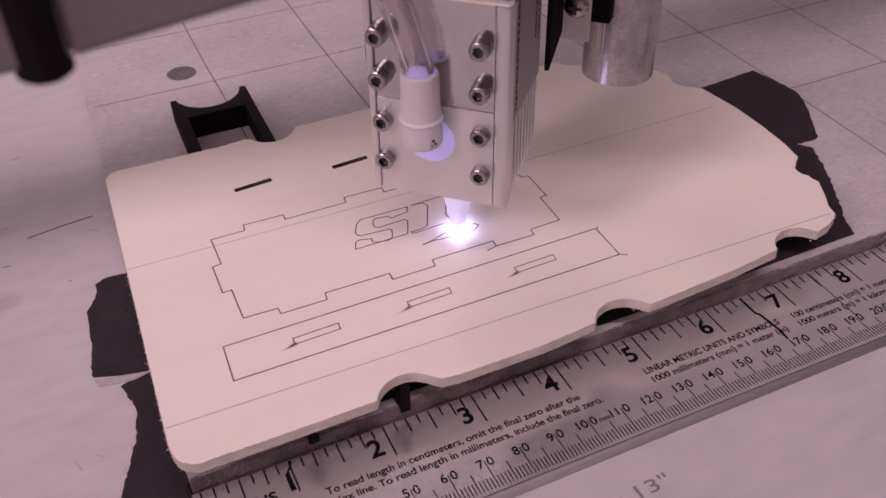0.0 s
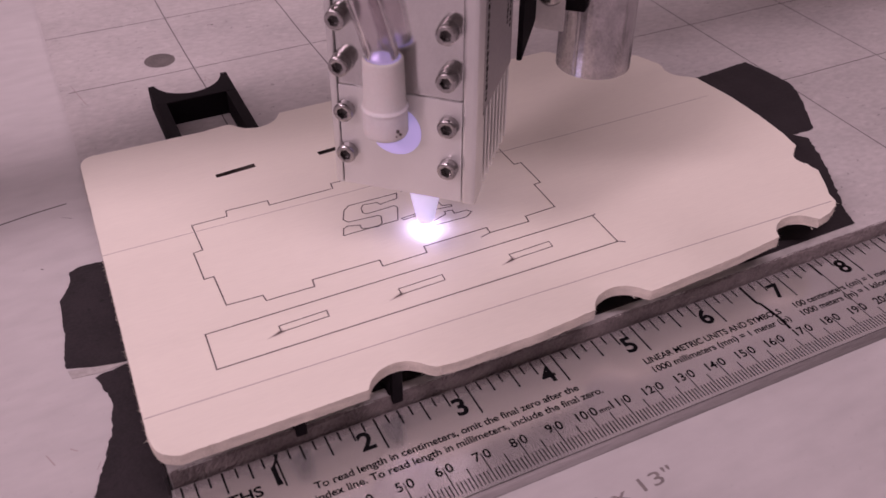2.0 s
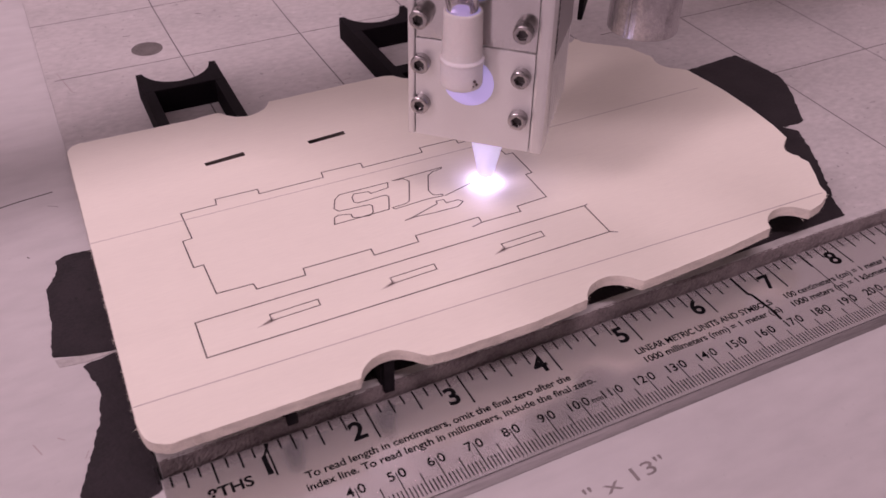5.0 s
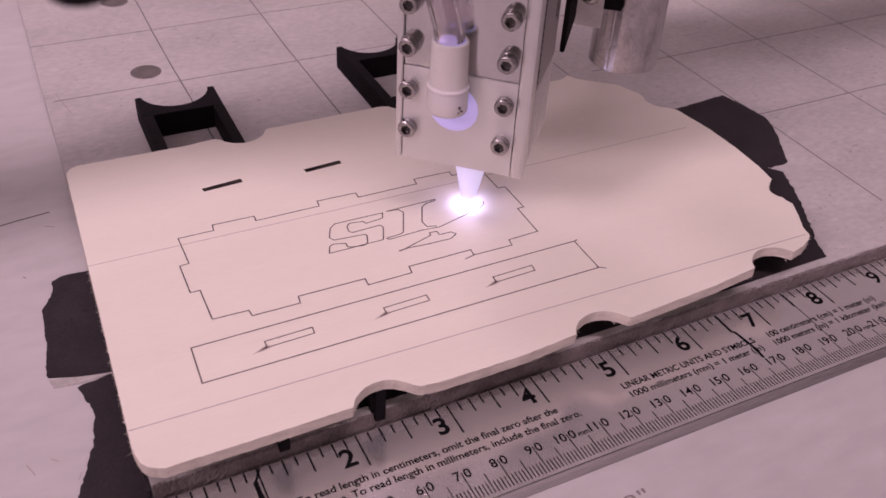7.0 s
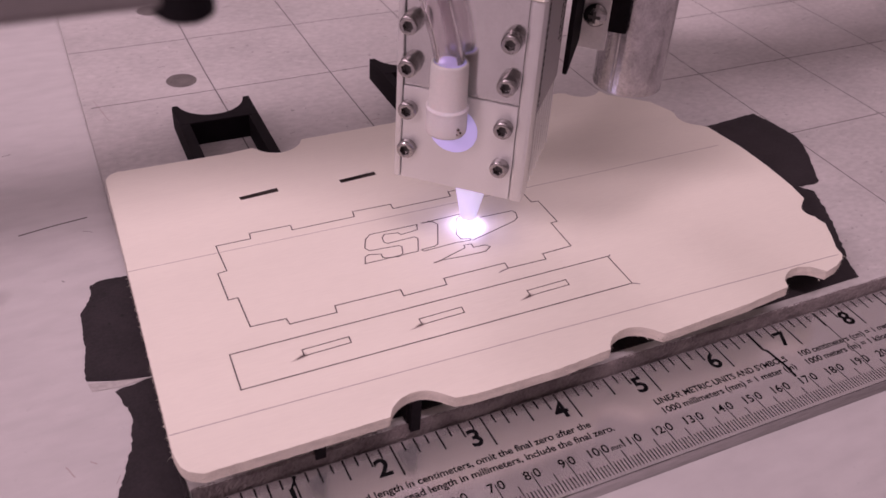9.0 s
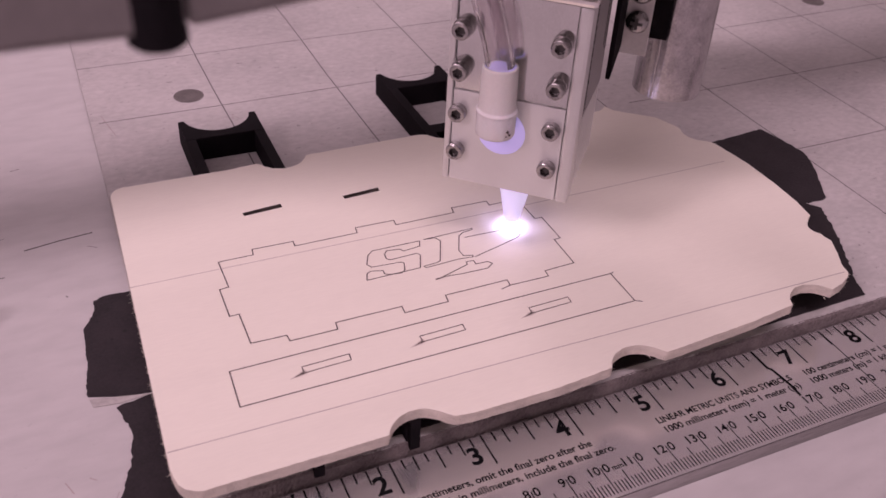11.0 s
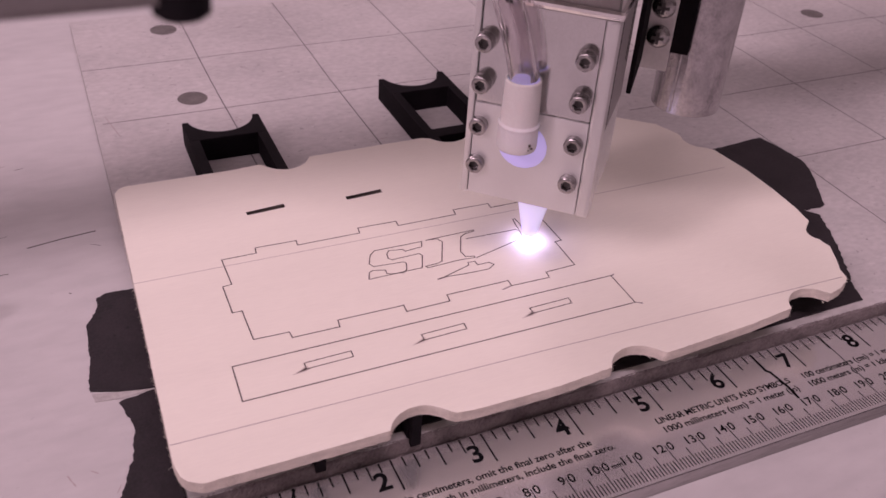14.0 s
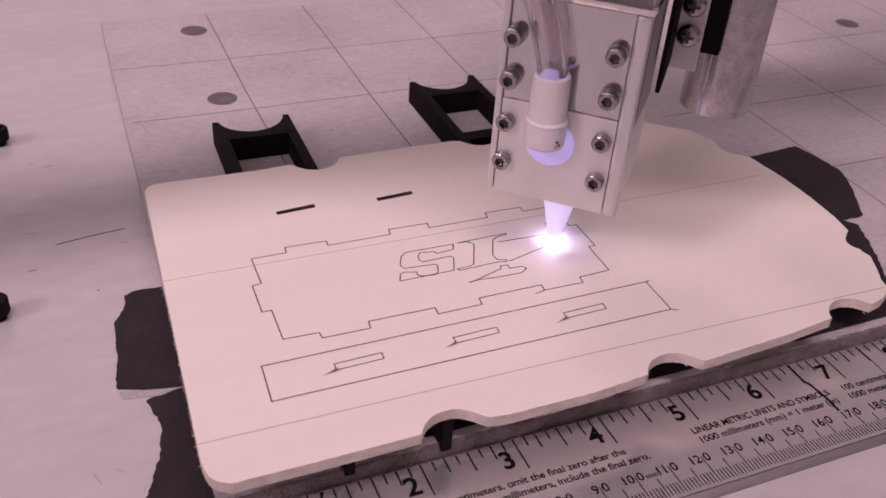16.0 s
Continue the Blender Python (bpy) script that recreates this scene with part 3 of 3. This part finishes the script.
part("pen_or_groove_line", ribbon([(165.0, -0.8), (165.0, -8.2), (165.8, -9.0), (166.6, -16.0), (166.4, -20.5)], 0.8, Z, thick=0.03), M_INK, ruler, "dark scratched pen mark")
part("pen_or_groove_line", ribbon([(26.0, -0.9), (25.0, -3.0), (23.9, -4.6), (24.6, -9.8)], 0.6, Z, thick=0.03), M_INK, ruler)
# The edge groove is drawn flat; this dark line is its shade.
part("pen_or_groove_line", ribbon([(1.2, -WID + 0.12), (LEN - 0.2, -WID + 0.12)], 0.26, Z, thick=0.01), M_RECESS_SHADE, ruler, "thin dark line drawn for the shaded groove along the edge")
part("pen_or_groove_line", ribbon([(191.0, -1.0), (190.4, -24.0)], 0.22, Z, thick=0.03), M_INK, ruler)

# pencilled note on the bench
note = thing("pencil_note", "faint pencilled size note on the pale bench", "handwriting")
part("lettering", writing("\" x 13\"", 3.9, 86.0, -47.4, 0.05, 22.5, turn=2, fat=0.03), M_NOTE, note)

# ---- laser head; its own space: x along the face, y inward, z up from the bench ----
TURN_HEAD = -43.0
head = thing("laser_module", "silver aluminium laser module with white air fitting and clear hoses", "laser module")
F = -16.0
part("body", box(-16.6, 15.0, F + 2.0, 18.0, 41.9, 98.6, 0.4), M_ALU, head)
part("lower_plate", box(-16.4, 14.7, F, F + 2.05, 41.7, 69.9, 0.3), M_PLATE, head, "smooth matt aluminium cover plate")
part("upper_plate", box(-16.4, 14.7, F + 0.3, F + 2.05, 70.1, 98.4, 0.25), M_BRUSHED, head, "brushed aluminium cover plate")
part("side_rail", box(-18.4, -16.55, F - 0.3, F + 8.0, 41.7, 98.6, 0.5), M_ALU, head)
part("side_rail", box(14.85, 18.4, F - 0.6, F + 5.6, 41.7, 98.6, 0.9), M_ALU, head)
part("side_wall", box(14.95, 16.6, F + 5.5, 17.8, 42.2, 64.4, 0.2), M_ALU, head)
for k in range(8):
    part("cooling_fin", box(15.0, 18.0, F + 6.6 + k * 3.5, F + 7.7 + k * 3.5, 41.9 + 0.2 * k, 63.0 + k * 1.2, 0.2), M_ALU, head)
part("side_label", box(15.0, 18.05, F + 6.2, 17.5, 64.5, 98.4, 0.15), M_STICKER, head, "silver printed label panel")
rnd = random.Random(4)
for a, w, z0, z1 in ((F + 8.2, 1.5, 66.5, 97.5), (F + 27.0, 1.2, 78.0, 97.5), (F + 30.0, 1.2, 76.0, 97.5)):
    z = z0
    while z < z1:
        n = rnd.uniform(0.7, 1.5)
        part("label_bar", box(18.06, 18.12, a, a + w * rnd.uniform(0.7, 1.0), z, z + n), M_INK, head)
        z += n + rnd.uniform(0.45, 0.7)
part("top_plate", box(-19.4, 19.2, F - 1.5, 19.0, 98.7, 101.5, 1.0), M_POLISH, head, "polished aluminium top plate")


def cap_head():
    """A socket cap screw's head with a six-sided recess, standing on z = 0."""
    bm, rings, n = bmesh.new(), [], 24

    def six(r, a):
        return r * math.cos(radians(30)) / math.cos((a + radians(30)) % radians(60) - radians(30))

    for r, z, sided in ((2.3, 0, False), (2.5, 0.25, False), (2.5, 2.15, False), (2.38, 2.5, False), (2.1, 2.72, False), (1.72, 2.76, False), (1.5, 2.68, True), (1.46, 1.2, True)):
        rings.append([])
        for k in range(n):
            a = 2 * math.pi * k / n
            q = six(r, a) if sided else r
            rings[-1].append(bm.verts.new((q * math.cos(a), q * math.sin(a), z)))
    for a, b in zip(rings, rings[1:]):
        for k in range(n):
            bm.faces.new((a[k], a[(k + 1) % n], b[(k + 1) % n], b[k]))
    bm.faces.new(rings[0][::-1])
    bm.faces.new(rings[-1])
    return bm


def screw(x, z, y0, washer, spin):
    turn = Matrix.Translation((x, y0, z)) @ Matrix.Rotation(radians(90), 4, "X") @ Matrix.Rotation(radians(spin), 4, "Z")
    bm = cap_head()
    bm.transform(turn)
    s = part("cap_screw", bm, M_SCREW, head)
    bm = lathe([(1.25, 1.22), (1.25, 1.27)], 6)
    bm.transform(turn)
    part("hex_socket", bm, M_RECESS_SHADE, s)
    if washer:
        bm = lathe([(0.9, -1.2), (2.75, -1.2), (2.75, -0.1), (2.2, 0.0)], 24)
        bm.transform(turn)
        part("washer", bm, M_SCREW, s)


for i, z in enumerate((51.8, 63.6, 76.2, 87.8)):
    for x in (-14.6, 11.6):
        screw(x, z, F - (0.0 if i < 2 else 0.9), i >= 2, 13 * i + x)

# air fitting: milky elbow with two clear hoses
part("air_fitting", lathe([(1.6, 61.0), (4.6, 61.05), (5.1, 61.3), (5.35, 61.8), (5.4, 62.3), (5.4, 67.7), (5.42, 67.9), (5.6, 68.1), (5.62, 68.5), (5.4, 68.8), (5.08, 68.95), (5.04, 69.3), (4.76, 80.3), (4.7, 80.8), (4.5, 81.1), (4.15, 81.1), (4.1, 79.0)], 40, -3.0, F - 4.0), M_WHITE, head, "milky white air fitting", smooth=True)
for x, y, z, r in ((1.3, F - 7.5, 64.2, 0.4), (1.75, F - 7.0, 63.2, 0.34), (1.1, F - 7.8, 62.9, 0.22)):
    bm = bmesh.new()
    bmesh.ops.create_icosphere(bm, subdivisions=2, radius=r)
    bm.transform(Matrix.Translation((x, y, z)))
    part("soot_speck", bm, M_CHAR, head)
hose = [(-3.0, F - 4.0, 79.2), (-3.3, F - 4.2, 83), (-4.7, F - 4.7, 88.5), (-6.6, F - 4.7, 94.5), (-9.0, F - 4.5, 100.5), (-12.4, F - 3.8, 109), (-17.0, F - 2.4, 119), (-22.0, F, 132)]
part("clear_hose", tube_along(hose, 3.9, 24, 2.7), M_TUBE, head, "clear flexible air hose", smooth=True)
part("nozzle", lathe([(5.3, 41.8), (5.1, 36.0), (3.6, 29.0), (2.0, 21.6), (1.4, 21.0)], 32), M_NOZZLE, head, "white tapered plastic nozzle", smooth=True)

# pipe and bracket that ride with the head
part("pipe", lathe([(9.6, 54), (10.3, 50.9), (10.8, 50.7), (10.8, 190), (10.3, 190)], 44, 35.2, 51.0), M_GALV, head, "dull galvanised steel pipe")
part("pipe_seam", box(31.3, 31.9, 40.6, 41.4, 51.2, 190, 0.1), M_SCREW, head, "dark welded pipe seam")
br = part("bracket", box(20.0, 28.0, 36.0, 37.6, 66.0, 140, 0.3), M_BRACKET, head, "pale metal bracket")
for z in (76.8, 86.0):
    bm = lathe([(3.4, 0), (3.5, 1.0), (2.7, 2.0), (0.8, 2.5)], 20)
    bm.transform(Matrix.Translation((24.0, 36.0, z)) @ Matrix.Rotation(radians(90), 4, "X"))
    sc = part("pan_screw", bm, M_SCREW, br)
    # The cross recess is a flat dark shape, its shade put into the colour.
    bm = box(22.2, 25.8, 33.4, 34.0, z - 0.45, z + 0.45)
    box(23.55, 24.45, 33.4, 34.0, z - 1.8, z + 1.8, bm=bm)
    part("cross_slot", bm, M_RECESS_SHADE, sc)
guard = prism([(20.0, 64.0), (35.6, 68.6), (35.6, 140), (20.0, 140)], 19.0, 20.4, 0.15)
guard.transform(Matrix(((0, 0, 1, 0), (1, 0, 0, 0), (0, 1, 0, 0), (0, 0, 0, 1))))
part("black_guard", guard, M_BLACK, head, "black plastic edge guard")
part("black_spine", box(27.6, 33.4, 37.7, 40.4, 71.5, 140, 0.4), M_BLACK, head, "black backing strip")
part("mount_post", box(-12, 14, 13.0, 18.2, 101.6, 122.1, 0.5), M_ALU, head)
# Out of view: carriage sized for its shadow, front block added only for shade.
part("carriage", box(-24, 80, 8, 120, 122, 158.5, 2.0), M_ALU, head, "unseen aluminium carriage block, sized for the shadow it casts")
part("unseen_shade_block", box(-20, 44, -42, 7.9, 134, 158.5, 1.5), M_ALU, head)

# gantry beam across the bench, over the work; unseen, placed by its shadow band
gantry = thing("gantry_beam", "unseen dark aluminium gantry beam over the spoilboard", "gantry")
part("beam", box(-420, 620, 48, 84, 159, 175, 2.0), M_ALU, gantry)
for x in (-420, 600):
    part("upright", box(x, x + 20, 48, 84, 0, 158.9, 1.0), M_ALU, gantry)

# glowing spot; scattered violet light is put into glowing discs and a nozzle shell
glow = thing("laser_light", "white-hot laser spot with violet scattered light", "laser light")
bm = bmesh.new()
bmesh.ops.create_uvsphere(bm, u_segments=24, v_segments=12, radius=1)
bm.transform(Matrix.Translation((0, 0, BOARD_TOP + 1.25)) @ Matrix.Diagonal((1.3, 1.3, 1.1, 1)))
part("spot", bm, M_GLOW, glow, smooth=True)
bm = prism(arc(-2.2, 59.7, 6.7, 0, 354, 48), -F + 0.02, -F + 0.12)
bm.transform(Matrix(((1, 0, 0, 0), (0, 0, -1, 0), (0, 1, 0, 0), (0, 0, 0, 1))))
part("violet_crescent", bm, M_VIOLET, glow, "glowing disc for the violet light round the fitting")
part("nozzle_light", lathe([(5.42, 41.6), (5.22, 36.0), (3.75, 29.0), (2.2, 21.5)], 32), M_BEAM, glow, "glowing shell for the violet light in the nozzle", smooth=True)
part("violet_disc", lathe([(4.08, 80.1), (4.08, 80.9), (3.7, 81.15)], 24, -3.0, F - 4.0), M_VIOLET, glow, "glowing disc for the violet light in the hose end")


# dark strut with a knob, close above the work
strut = thing("overhead_strut", "dark strut with a black knob close over the bench", "strut")
part("bar", box(-300, 3.0, -71.5, -68.5, 151.2, 160.0, 0.8), M_STRUT, strut)
arm = box(3.1, 30.0, -71.2, -68.8, 151.4, 159.8, 0.8)
for v in arm.verts:
    v.co.z += 0.10 * (v.co.x - 3.1)
part("arm", arm, M_STRUT, strut)
part("post", box(-306, -299.9, -73, -67, 0, 160.0, 0.8), M_STRUT, strut)
part("knob", lathe([(2.0, 149.9), (2.5, 150.3), (2.6, 161.0), (2.0, 161.5)], 24, 0.6, -70.0), M_BLACK, strut, "black plastic knob")

for x, y in ((-39.8, 199.8), (-42.9, 92.6)):
    b = thing("bench_bolt", "black socket bolt standing in the bench", "bolt", "bench bolts")
    part("shank", lathe([(2.4, 0.0), (2.4, 2.2)], 18), M_BLACK, b)
    part("cap", lathe([(3.6, 2.2), (3.8, 2.6), (3.8, 6.4), (3.3, 7.0), (2.0, 7.0), (1.9, 5.0)], 24), M_BLACK, b)
    b.location = (x * MM, y * MM, 0)


# ---- movement ----
HEAD_PATH = [
    (0.0, 95.0, 46.2), (0.5, 93.0, 45.6), (1.0, 91.9, 44.5), (1.5, 89.0, 44.2), (2.0, 86.1, 43.8), (2.5, 85.1, 42.7), (3.0, 99.1, 48.8),
    (5.5, 113.1, 52.2), (6.0, 114.5, 54.5), (6.5, 114.4, 57.3), (7.0, 111.6, 57.4), (7.5, 108.6, 57.8), (8.0, 105.7, 57.6), (8.5, 102.8, 57.5), (9.0, 99.9, 57.5),
    (11.5, 117.2, 60.8), (12.0, 117.0, 57.8), (12.5, 119.5, 57.4), (13.0, 120.4, 55.7), (13.5, 117.7, 55.1), (14.0, 117.0, 52.7), (14.5, 116.9, 50.4), (15.0, 116.0, 50.1), (15.5, 115.5, 52.7), (16.0, 115.7, 55.6),
]


def motions():
    walk(head, [(t, pose(x * MM, y * MM, 0, 0, 0, TURN_HEAD)) for t, x, y in HEAD_PATH])
    def lit(t, x, y, inward=0.0, up=0.0):
        return t, pose(x * MM, y * MM, 0, 0, 0, TURN_HEAD) @ Matrix.Translation((0, inward * MM, up * MM))

    rows = [lit(*row) for row in HEAD_PATH if row[0] != 2.5]
    rows += [lit(2.3, 85.2, 43.2), lit(2.4, 85.1, 42.9, 10.0, 30.0), lit(2.5, 85.1, 42.7, 10.0, 30.0), lit(2.8, 93.0, 46.0, 10.0, 30.0), lit(2.9, 96.0, 47.5)]
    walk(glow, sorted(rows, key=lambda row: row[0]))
    for line, start in FRESH:
        sunk, proud = pose(0, 0, -0.0004), pose(0, 0, 0)
        walk(line, [(0.0, sunk), (start - 0.1, sunk), (start + 0.1, proud), (16.0, proud)])


motions()
